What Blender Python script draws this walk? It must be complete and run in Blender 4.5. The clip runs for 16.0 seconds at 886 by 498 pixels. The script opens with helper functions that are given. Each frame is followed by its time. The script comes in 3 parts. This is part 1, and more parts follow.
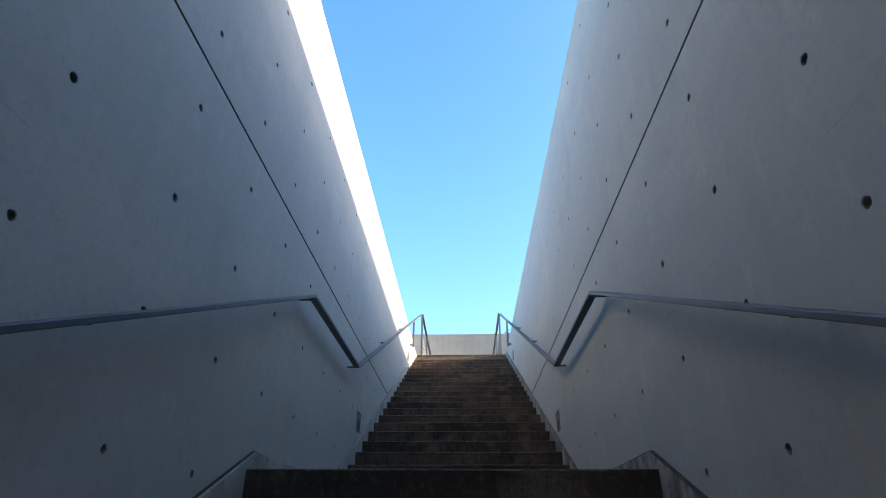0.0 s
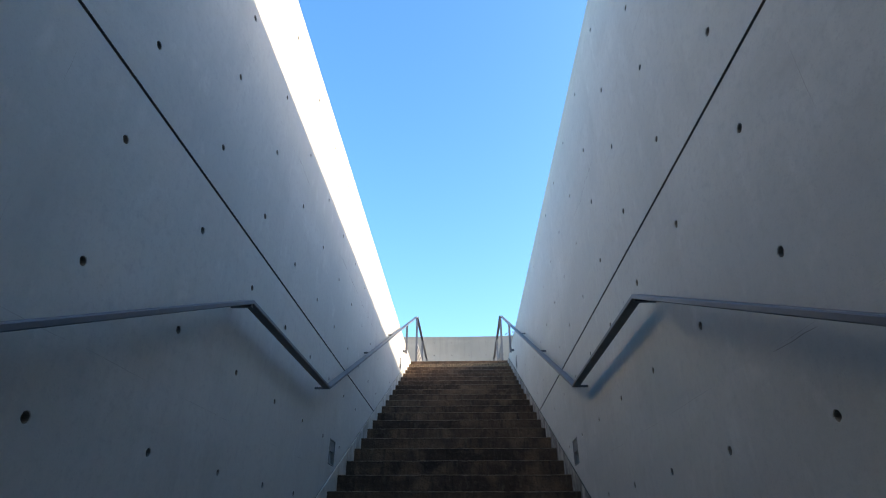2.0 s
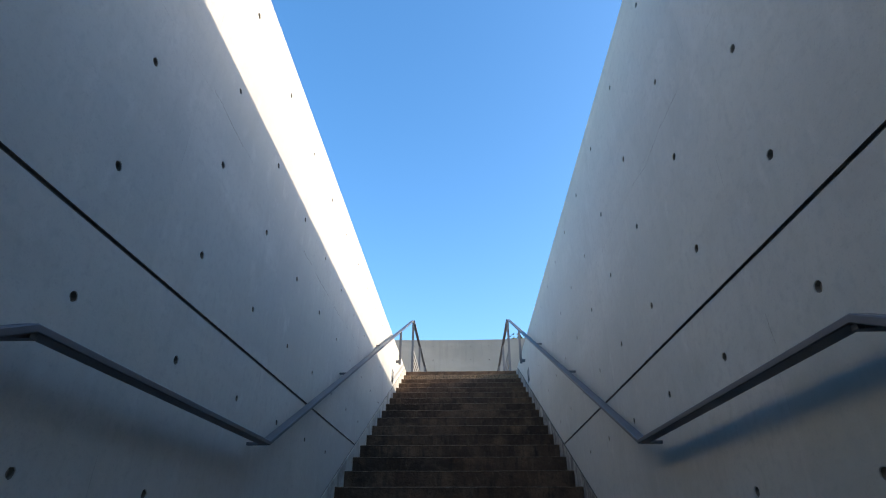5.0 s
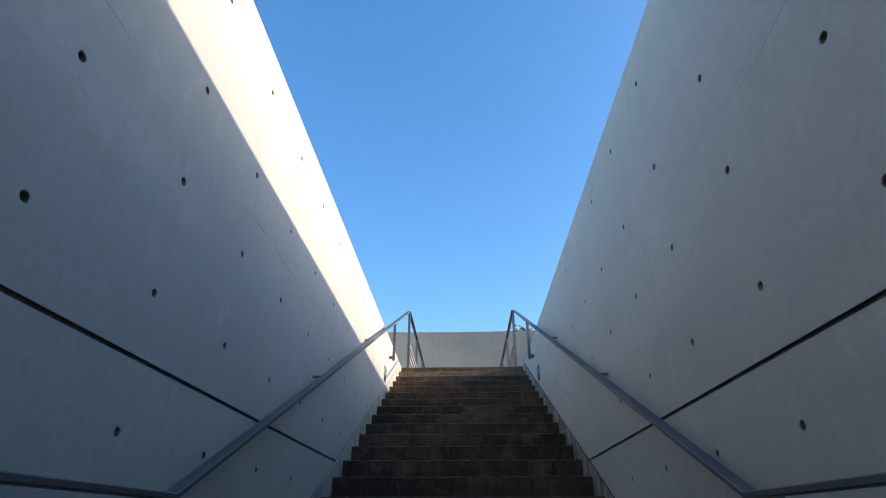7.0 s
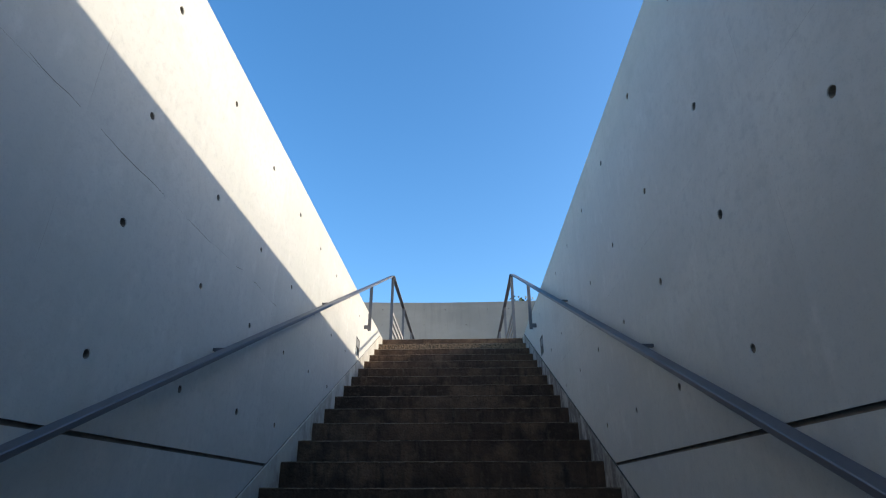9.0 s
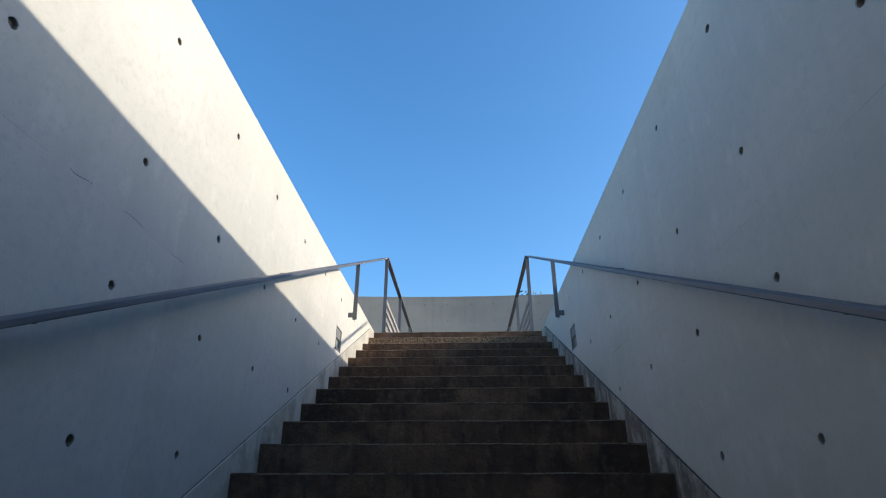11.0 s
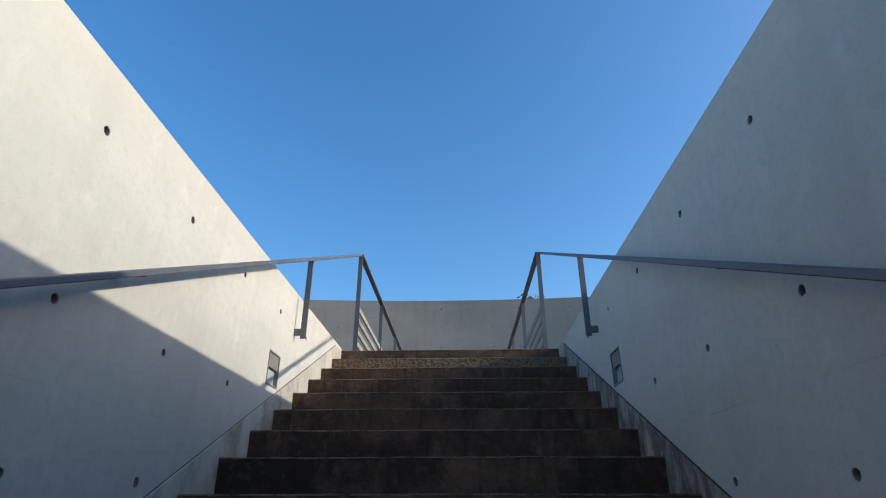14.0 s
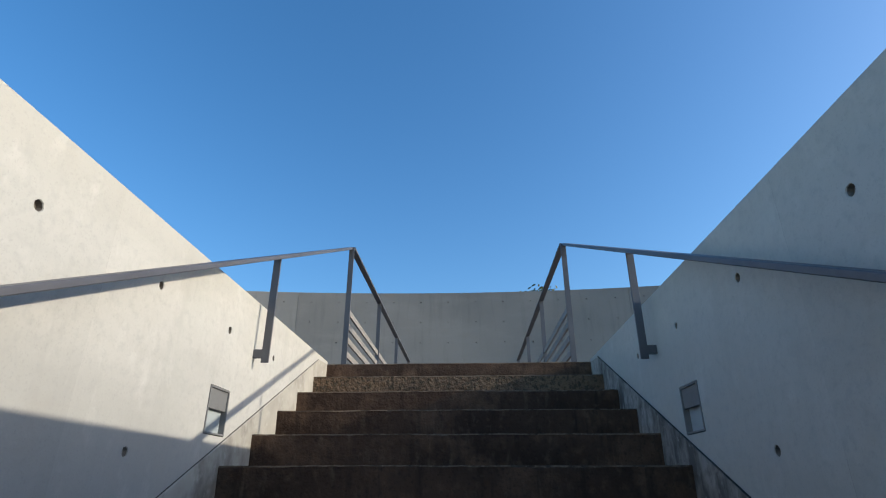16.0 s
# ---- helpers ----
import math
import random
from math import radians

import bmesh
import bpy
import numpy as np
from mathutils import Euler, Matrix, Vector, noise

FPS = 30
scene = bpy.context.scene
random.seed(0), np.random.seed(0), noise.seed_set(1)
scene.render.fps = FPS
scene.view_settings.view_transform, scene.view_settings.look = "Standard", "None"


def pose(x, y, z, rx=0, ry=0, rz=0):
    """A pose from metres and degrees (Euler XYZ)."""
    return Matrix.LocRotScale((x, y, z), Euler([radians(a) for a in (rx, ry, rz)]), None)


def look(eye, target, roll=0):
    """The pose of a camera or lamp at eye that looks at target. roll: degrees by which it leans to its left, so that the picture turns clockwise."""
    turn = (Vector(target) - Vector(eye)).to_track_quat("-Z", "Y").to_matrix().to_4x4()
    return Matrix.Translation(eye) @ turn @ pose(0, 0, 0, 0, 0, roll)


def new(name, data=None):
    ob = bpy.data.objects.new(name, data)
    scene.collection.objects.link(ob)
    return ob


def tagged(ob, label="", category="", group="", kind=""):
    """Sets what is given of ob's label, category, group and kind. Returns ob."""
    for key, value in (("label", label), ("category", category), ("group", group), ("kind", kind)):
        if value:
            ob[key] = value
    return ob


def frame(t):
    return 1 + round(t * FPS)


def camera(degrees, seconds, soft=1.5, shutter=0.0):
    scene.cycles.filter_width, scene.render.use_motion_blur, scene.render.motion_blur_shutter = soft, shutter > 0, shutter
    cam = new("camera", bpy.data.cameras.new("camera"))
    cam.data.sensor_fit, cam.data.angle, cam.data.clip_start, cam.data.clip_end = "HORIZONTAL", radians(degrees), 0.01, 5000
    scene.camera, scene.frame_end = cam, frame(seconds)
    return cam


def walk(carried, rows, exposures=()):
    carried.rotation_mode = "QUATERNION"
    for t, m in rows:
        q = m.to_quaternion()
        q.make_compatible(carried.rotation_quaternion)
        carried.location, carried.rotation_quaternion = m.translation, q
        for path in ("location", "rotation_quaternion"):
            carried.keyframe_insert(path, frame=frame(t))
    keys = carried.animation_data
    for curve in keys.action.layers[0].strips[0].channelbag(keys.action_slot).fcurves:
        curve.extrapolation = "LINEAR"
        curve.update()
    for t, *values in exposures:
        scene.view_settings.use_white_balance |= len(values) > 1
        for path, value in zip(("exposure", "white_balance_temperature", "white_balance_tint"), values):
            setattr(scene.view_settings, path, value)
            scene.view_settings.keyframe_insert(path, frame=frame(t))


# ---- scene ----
cam = camera(78.56, 16.0, soft=1.15)
# seconds, x, y, z, yaw, pitch, roll
ROWS = [
    (0.0, 0.080, -2.268, 1.682, 2.28, 28.45, -0.23),
    (0.5, 0.090, -2.047, 1.786, 2.28, 28.37, -0.15),
    (1.0, 0.050, -1.800, 1.900, 2.41, 28.33, -0.39),
    (1.5, 0.103, -1.560, 2.006, 2.18, 28.39, -0.14),
    (2.0, 0.108, -1.369, 2.100, 2.28, 28.43, -0.12),
    (2.5, 0.082, -1.164, 2.200, 2.42, 28.35, -0.25),
    (3.0, 0.110, -0.935, 2.289, 2.25, 28.41, -0.14),
    (3.5, 0.108, -0.721, 2.395, 2.35, 28.38, -0.09),
    (4.0, 0.070, -0.508, 2.499, 2.42, 28.33, -0.25),
    (6.5, 0.068, 0.489, 2.940, 2.12, 28.10, 0.12),
    (7.0, 0.035, 0.753, 3.015, 2.25, 27.39, -0.01),
    (7.5, 0.055, 0.992, 3.094, 2.14, 26.50, -0.00),
    (8.0, 0.124, 1.288, 3.222, 2.01, 25.09, 0.12),
    (8.5, 0.089, 1.634, 3.268, 2.13, 24.70, -0.02),
    (9.0, 0.148, 1.999, 3.325, 2.13, 24.69, 0.00),
    (11.5, 0.067, 3.538, 3.656, 2.26, 24.87, -0.04),
    (12.0, 0.093, 3.770, 3.742, 2.06, 24.99, 0.08),
    (12.5, 0.086, 3.984, 3.822, 2.14, 25.01, 0.08),
    (13.0, 0.066, 4.203, 3.928, 2.10, 24.91, -0.02),
    (13.5, 0.123, 4.424, 4.039, 1.80, 24.97, 0.18),
    (14.0, 0.104, 4.637, 4.121, 1.92, 24.97, 0.05),
    (14.5, 0.079, 4.836, 4.234, 1.90, 24.84, -0.04),
    (15.0, 0.130, 5.046, 4.316, 1.93, 24.69, 0.10),
    (15.5, 0.124, 5.223, 4.405, 2.51, 24.12, 0.03),
    (16.0, 0.080, 5.430, 4.532, 2.66, 23.59, 0.01),
]
EXPOSURES = [(0.0, 2.24, 7450, 13), (4.0, 1.81, 7100, 12), (8.0, 1.33, 6750, 10), (12.0, 1.08, 6520, 9), (16.0, 0.74, 6450, 9)]
walk(cam, [(t, pose(x, y, z, 90 + pitch, roll, yaw)) for t, x, y, z, yaw, pitch, roll in ROWS], EXPOSURES)

# ---- daylight ----
SUN_WAY = Vector((-1.0, 0.096, -0.354)).normalized()
sun_elevation = math.asin(-SUN_WAY.z)
sun_rotation = math.atan2(-SUN_WAY.x, -SUN_WAY.y)
world = bpy.data.worlds.new("world")
scene.world = world
world.use_nodes = True
wn = world.node_tree
sky = wn.nodes.new("ShaderNodeTexSky")
sky.sky_type = "NISHITA"
sky.sun_disc = False
sky.sun_elevation = sun_elevation
sky.sun_rotation = sun_rotation
sky.altitude = 0
sky.air_density = 1.0
sky.dust_density = 1.5
sky.ozone_density = 2.7
background = wn.nodes["Background"]
tone = wn.nodes.new("ShaderNodeHueSaturation")
tone.inputs["Saturation"].default_value = 1.26
wn.links.new(sky.outputs["Color"], tone.inputs["Color"])
wn.links.new(tone.outputs["Color"], background.inputs["Color"])
background.inputs["Strength"].default_value = 0.15
sun_data = bpy.data.lights.new("sun", "SUN")
sun_data.energy = 2.38
sun_data.angle = radians(0.53)
sun_data.color = (1.0, 0.90, 0.755)
sun = new("sun", sun_data)
sun.matrix_world = look((30, -3, 18), Vector((30, -3, 18)) + SUN_WAY)


# ---- materials ----
def material(name, base, rough=0.8, metal=0.0, layers=(), bump=(), spec=0.4, vary=0.0, boards=0.0):
    """layers: (scale, detail, low, high, colour, amount, stretch) mixed over base by noise; bump: (scale, detail, strength, distance)."""
    m = bpy.data.materials.new(name)
    m.use_nodes = True
    nt = m.node_tree
    bsdf = nt.nodes["Principled BSDF"]
    bsdf.inputs["Roughness"].default_value = rough
    bsdf.inputs["Metallic"].default_value = metal
    bsdf.inputs["Specular IOR Level"].default_value = spec
    geo = nt.nodes.new("ShaderNodeNewGeometry")
    last = None
    for scale, detail, low, high, colour, amount, stretch in layers:
        mp = nt.nodes.new("ShaderNodeMapping")
        mp.inputs["Scale"].default_value = stretch
        nt.links.new(geo.outputs["Position"], mp.inputs["Vector"])
        nz = nt.nodes.new("ShaderNodeTexNoise")
        nz.inputs["Scale"].default_value = scale
        nz.inputs["Detail"].default_value = detail
        nz.inputs["Roughness"].default_value = 0.6
        nt.links.new(mp.outputs["Vector"], nz.inputs["Vector"])
        mr = nt.nodes.new("ShaderNodeMapRange")
        mr.inputs["From Min"].default_value = low
        mr.inputs["From Max"].default_value = high
        mr.inputs["To Max"].default_value = amount
        nt.links.new(nz.outputs["Fac"], mr.inputs["Value"])
        mix = nt.nodes.new("ShaderNodeMix")
        mix.data_type = "RGBA"
        nt.links.new(mr.outputs["Result"], mix.inputs["Factor"])
        if last is None:
            mix.inputs["A"].default_value = (*base, 1)
        else:
            nt.links.new(last, mix.inputs["A"])
        mix.inputs["B"].default_value = (*colour, 1)
        last = mix.outputs["Result"]
    if last is None:
        bsdf.inputs["Base Color"].default_value = (*base, 1)
    else:
        if boards:
            # each form board, 1.8 by 0.9 m, left the concrete a little lighter or darker
            mp = nt.nodes.new("ShaderNodeMapping")
            mp.inputs["Location"].default_value = (0.5, 0.3 / 1.8, -3.501 / 0.9)
            mp.inputs["Scale"].default_value = (1.0, 1 / 1.8, 1 / 0.9)
            nt.links.new(geo.outputs["Position"], mp.inputs["Vector"])
            fl = nt.nodes.new("ShaderNodeVectorMath")
            fl.operation = "FLOOR"
            nt.links.new(mp.outputs["Vector"], fl.inputs[0])
            wnz = nt.nodes.new("ShaderNodeTexWhiteNoise")
            nt.links.new(fl.outputs["Vector"], wnz.inputs["Vector"])
            mr = nt.nodes.new("ShaderNodeMapRange")
            mr.inputs["To Min"].default_value = 1 - boards
            mr.inputs["To Max"].default_value = 1 + boards
            nt.links.new(wnz.outputs["Value"], mr.inputs["Value"])
            hsv = nt.nodes.new("ShaderNodeHueSaturation")
            nt.links.new(mr.outputs["Result"], hsv.inputs["Value"])
            nt.links.new(last, hsv.inputs["Color"])
            last = hsv.outputs["Color"]
        if vary:
            info = nt.nodes.new("ShaderNodeObjectInfo")
            mr = nt.nodes.new("ShaderNodeMapRange")
            mr.inputs["To Min"].default_value = 1 - vary
            mr.inputs["To Max"].default_value = 1 + vary
            nt.links.new(info.outputs["Random"], mr.inputs["Value"])
            hsv = nt.nodes.new("ShaderNodeHueSaturation")
            nt.links.new(mr.outputs["Result"], hsv.inputs["Value"])
            nt.links.new(last, hsv.inputs["Color"])
            last = hsv.outputs["Color"]
        nt.links.new(last, bsdf.inputs["Base Color"])
    normal = None
    for scale, detail, strength, distance in bump:
        nz = nt.nodes.new("ShaderNodeTexNoise")
        nz.inputs["Scale"].default_value = scale
        nz.inputs["Detail"].default_value = detail
        nt.links.new(geo.outputs["Position"], nz.inputs["Vector"])
        bp = nt.nodes.new("ShaderNodeBump")
        bp.inputs["Strength"].default_value = strength
        bp.inputs["Distance"].default_value = distance
        nt.links.new(nz.outputs["Fac"], bp.inputs["Height"])
        if normal is not None:
            nt.links.new(normal, bp.inputs["Normal"])
        normal = bp.outputs["Normal"]
    if normal is not None:
        nt.links.new(normal, bsdf.inputs["Normal"])
    return m


ONE = (1, 1, 1)
CONCRETE = material(
    "cast_concrete", (0.456, 0.448, 0.408), 0.62,
    layers=[
        (0.45, 4, 0.38, 0.68, (0.380, 0.373, 0.344), 0.85, ONE),
        (1.1, 5, 0.50, 0.74, (0.537, 0.521, 0.477), 0.7, (1, 0.4, 1.5)),
        (2.0, 5, 0.54, 0.80, (0.309, 0.300, 0.272), 0.40, (1, 1.8, 0.5)),
        (6.0, 5, 0.56, 0.76, (0.550, 0.540, 0.500), 0.55, (1, 1.4, 0.8)),
        (26, 4, 0.50, 0.70, (0.375, 0.367, 0.343), 0.60, ONE),
        (140, 3, 0.56, 0.70, (0.289, 0.284, 0.267), 0.30, ONE),
        (0.8, 5, 0.52, 0.72, (0.413, 0.425, 0.373), 0.45, (1, 1.2, 0.7)),
        (3.2, 6, 0.58, 0.74, (0.345, 0.315, 0.275), 0.35, (1, 0.8, 1.3)),
        (7, 5, 0.54, 0.72, (0.350, 0.336, 0.305), 0.22, (1, 1.6, 0.22)),
    ],
    bump=[(2.2, 3, 0.14, 0.02), (9, 4, 0.10, 0.008), (38, 4, 0.17, 0.004), (140, 3, 0.16, 0.0015)], boards=0.035,
)
PANELS = material(
    "curved_wall_concrete", (0.275, 0.26, 0.235), 0.7,
    layers=[
        (0.5, 3, 0.40, 0.68, (0.215, 0.207, 0.19), 0.8, ONE),
        (1.6, 4, 0.50, 0.74, (0.325, 0.308, 0.278), 0.5, (0.5, 1, 1.6)),
        (2.4, 5, 0.54, 0.78, (0.172, 0.166, 0.152), 0.5, (3.2, 1, 0.35)),
        (26, 4, 0.55, 0.75, (0.208, 0.199, 0.183), 0.35, ONE),
    ],
    bump=[(2.2, 3, 0.12, 0.02), (38, 4, 0.10, 0.004)], vary=0.2,
)
HOLE = material("tie_hole_mortar", (0.21, 0.185, 0.155), 0.9, layers=[(45, 3, 0.4, 0.7, (0.09, 0.08, 0.07), 0.8, ONE)], bump=[(120, 3, 0.4, 0.003)])
KERB = material(
    "kerb_concrete", (0.418, 0.396, 0.341), 0.75,
    layers=[
        (2.5, 4, 0.42, 0.66, (0.297, 0.277, 0.235), 0.8, ONE),
        (4.5, 5, 0.50, 0.66, (0.132, 0.116, 0.095), 0.65, (1, 1, 0.8)),
        (22, 4, 0.55, 0.72, (0.506, 0.484, 0.424), 0.5, ONE),
    ],
    bump=[(45, 4, 0.18, 0.004)],
)
KERB_DIRTY = material(
    "grimy_kerb_concrete", (0.36, 0.335, 0.295), 0.8,
    layers=[
        (2.5, 4, 0.42, 0.66, (0.25, 0.23, 0.20), 0.8, ONE),
        (5.5, 5, 0.42, 0.58, (0.085, 0.072, 0.062), 0.9, (1, 1.5, 0.7)),
        (16, 5, 0.50, 0.66, (0.11, 0.095, 0.08), 0.6, ONE),
        (30, 4, 0.58, 0.72, (0.44, 0.415, 0.37), 0.5, ONE),
    ],
    bump=[(45, 4, 0.25, 0.005)],
)
STEP = material(
    "weathered_dark_step", (0.099, 0.061, 0.041), 0.88,
    layers=[
        (1.1, 3, 0.40, 0.66, (0.042, 0.028, 0.021), 0.9, (0.8, 1, 1.6)),
        (3.5, 5, 0.50, 0.70, (0.187, 0.116, 0.074), 0.75, (1.0, 1, 1.0)),
        (8, 5, 0.52, 0.74, (0.032, 0.023, 0.018), 0.75, (2.4, 1, 0.35)),
        (14, 4, 0.58, 0.76, (0.180, 0.136, 0.094), 0.45, (1.6, 1, 0.5)),
        (30, 5, 0.56, 0.72, (0.187, 0.127, 0.087), 0.45, ONE),
        (60, 3, 0.54, 0.70, (0.029, 0.021, 0.017), 0.5, ONE),
    ],
    bump=[(18, 5, 0.7, 0.012), (80, 4, 0.7, 0.005)], spec=0.1,
)
PEBBLE = material(
    "exposed_aggregate", (0.190, 0.121, 0.069), 0.85,
    layers=[
        (3.0, 3, 0.42, 0.66, (0.095, 0.064, 0.041), 0.8, ONE),
        (48, 3, 0.50, 0.60, (0.038, 0.033, 0.020), 0.7, ONE),
        (75, 2, 0.55, 0.68, (0.251, 0.168, 0.100), 0.45, ONE),
    ],
    bump=[(36, 4, 1.0, 0.022), (120, 3, 0.8, 0.006)],
)
NOSING = material(
    "worn_step_edge", (0.135, 0.100, 0.070), 0.85,
    layers=[(14, 5, 0.45, 0.62, (0.045, 0.032, 0.023), 0.95, ONE), (60, 3, 0.5, 0.7, (0.24, 0.19, 0.14), 0.5, ONE)],
    bump=[(90, 3, 0.5, 0.003)], spec=0.05,
)
STEEL = material(
    "galvanised_grey_steel", (0.118, 0.118, 0.128), 0.48, 0.3,
    layers=[(3, 3, 0.45, 0.7, (0.08, 0.08, 0.086), 0.7, ONE), (40, 4, 0.56, 0.72, (0.15, 0.146, 0.14), 0.4, ONE)],
    bump=[(90, 3, 0.05, 0.001)],
)
# warm pale base carries the reflection of sunlit ground on the bars
BAR_STEEL = material(
    "bar_steel_reflected_sun", (0.26, 0.245, 0.225), 0.6, 0.1,
    layers=[(5, 3, 0.45, 0.7, (0.20, 0.19, 0.175), 0.6, ONE), (60, 4, 0.56, 0.72, (0.31, 0.295, 0.27), 0.4, (1, 0.1, 1))],
    bump=[(90, 3, 0.05, 0.001)],
)
JOINT = material("joint_sealant", (0.165, 0.15, 0.135), 0.9, layers=[(12, 4, 0.45, 0.7, (0.08, 0.075, 0.068), 0.8, ONE)])
SEAM = material("form_seam", (0.31, 0.297, 0.27), 0.8, layers=[(6, 4, 0.45, 0.7, (0.20, 0.19, 0.172), 0.8, ONE)])
GAP_DARK = material("kerb_gap_dark", (0.045, 0.042, 0.038), 0.95, layers=[(9, 4, 0.45, 0.7, (0.10, 0.094, 0.085), 0.7, ONE)], spec=0.1)
LAMP_FRAME = material("lamp_housing_grey", (0.19, 0.19, 0.185), 0.55, 0.1, layers=[(30, 4, 0.5, 0.7, (0.15, 0.15, 0.148), 0.5, ONE)])
LAMP_GLASS = material("frosted_lamp_glass", (0.40, 0.44, 0.44), 0.18, 0.0, layers=[(8, 3, 0.45, 0.7, (0.32, 0.355, 0.355), 0.6, ONE)], spec=0.6)
GROUND = material("gravel_ground", (0.24, 0.22, 0.19), 0.95, layers=[(0.2, 4, 0.4, 0.7, (0.16, 0.17, 0.10), 0.8, ONE), (25, 4, 0.45, 0.7, (0.32, 0.30, 0.27), 0.6, ONE)], bump=[(60, 3, 0.6, 0.01)])
PAVING = material("platform_paving", (0.21, 0.19, 0.165), 0.9, layers=[(1.5, 4, 0.4, 0.7, (0.14, 0.125, 0.11), 0.7, ONE), (50, 3, 0.5, 0.65, (0.30, 0.27, 0.23), 0.6, ONE)], bump=[(50, 3, 0.6, 0.006)])
BARK = material("bark", (0.12, 0.09, 0.065), 0.95, layers=[(6, 5, 0.4, 0.7, (0.06, 0.045, 0.035), 0.8, (1, 1, 0.2))], bump=[(18, 4, 0.6, 0.02)])
LEAF = material("leaves", (0.065, 0.085, 0.03), 0.7, layers=[(1.2, 3, 0.4, 0.7, (0.10, 0.085, 0.035), 0.7, ONE), (9, 3, 0.45, 0.7, (0.035, 0.055, 0.02), 0.7, ONE)])


# ---- mesh helpers ----
def empty(name):
    return new(name)


def part(name, bm, mats, parent=None, label=""):
    me = bpy.data.meshes.new(name)
    bm.to_mesh(me)
    bm.free()
    for m in mats if isinstance(mats, (list, tuple)) else [mats]:
        me.materials.append(m)
    ob = new(name, me)
    ob.parent = parent
    if label:
        ob["label"] = label
    return ob


def part_data(name, verts, faces, mats, parent=None, label="", slots=None, smooth=False):
    me = bpy.data.meshes.new(name)
    me.from_pydata(verts, [], faces)
    for m in mats if isinstance(mats, (list, tuple)) else [mats]:
        me.materials.append(m)
    if slots:
        me.polygons.foreach_set("material_index", slots)
    if smooth:
        me.polygons.foreach_set("use_smooth", [True] * len(faces))
    me.update()
    ob = new(name, me)
    ob.parent = parent
    if label:
        ob["label"] = label
    return ob


def box(bm, x0, x1, y0, y1, z0, z1, bevel=0.0):
    made = bmesh.ops.create_cube(bm, size=1.0, matrix=Matrix.LocRotScale(((x0 + x1) / 2, (y0 + y1) / 2, (z0 + z1) / 2), None, (x1 - x0, y1 - y0, z1 - z0)))
    if bevel:
        edges = list({e for v in made["verts"] for e in v.link_edges})
        bmesh.ops.bevel(bm, geom=edges, offset=bevel, segments=2, profile=0.7, affect="EDGES")


def sweep(bm, points, width, height, bevel=0.003):
    """A flat bar whose top centre line follows points in a plane of constant x; mitred at the bends."""
    n = len(points)
    ring = []
    b = bevel
    section = [(-width / 2, -b), (-width / 2 + b, 0), (width / 2 - b, 0), (width / 2, -b), (width / 2, -height + b), (width / 2 - b, -height), (-width / 2 + b, -height), (-width / 2, -height + b)]
    for i, p in enumerate(points):
        p = Vector(p)
        d0 = (p - Vector(points[i - 1])).normalized() if i else None
        d1 = (Vector(points[i + 1]) - p).normalized() if i < n - 1 else None
        d0 = d0 or d1
        d1 = d1 or d0
        t = (d0 + d1).normalized()
        up = Vector((1, 0, 0)).cross(t).normalized()
        if up.z < 0:
            up = -up
        k = 1 / max(0.3, t.dot(d0))
        ring.append([bm.verts.new(p + Vector((u, 0, 0)) + up * (v * k)) for u, v in section])
    for a, c in zip(ring, ring[1:]):
        for j in range(8):
            bm.faces.new((a[j], a[(j + 1) % 8], c[(j + 1) % 8], c[j]))
    bm.faces.new(ring[0])
    bm.faces.new(ring[-1][::-1])
    bmesh.ops.recalc_face_normals(bm, faces=bm.faces)


# ---- plan ----
HALF = 1.004            # half the width between the walls
STEP_HALF = 0.9965      # half the width of the upper steps, between the kerbs
LOW_HALF = 0.981        # the same on the lower flight and the landing
RISE, GOING = 0.1541, 0.3290
TOP_Z = 5.380
LANDING_Z = TOP_Z - 22 * RISE
FLOOR_Z = LANDING_Z - 13 * RISE
TOP_Y = 9.520           # edge of the top platform
FLIGHT_Y = TOP_Y - 21 * GOING   # foot of the upper flight
LANDING_Y = 0.49        # edge of the landing
FOOT_Y = LANDING_Y - 12 * GOING
WALL_TOP = TOP_Z + 0.027
THICK = 0.25
BACK_Y = -9.0
SHADE_SLAB_END = -7.4      # the unseen slab that dims the foot of the stair ends here
WALL_END = TOP_Y + 0.05
JOINT_Z = 3.498
JOINT_HALF = 0.0078     # half the height of the shadow joint
ROW_Z = [2.3725 + v for v in (-2.262, -1.810, -1.357, -0.905, -0.4524, 0.0, 0.4527, 0.904, 1.351, 1.805, 2.254, 2.809)]
LAMPS = [(3.34, 2.752), (7.80, 4.826)]   # y and z of the middles of the wall lamps
LAMP = 0.100


def nosing_z(y):
    """Height of the line of step edges at y."""
    if y >= TOP_Y:
        return TOP_Z
    if y >= FLIGHT_Y - GOING:
        return max(LANDING_Z, TOP_Z - (TOP_Y - y) * RISE / GOING)
    if y >= LANDING_Y:
        return LANDING_Z
    return max(FLOOR_Z, LANDING_Z - (LANDING_Y - y) * RISE / GOING)


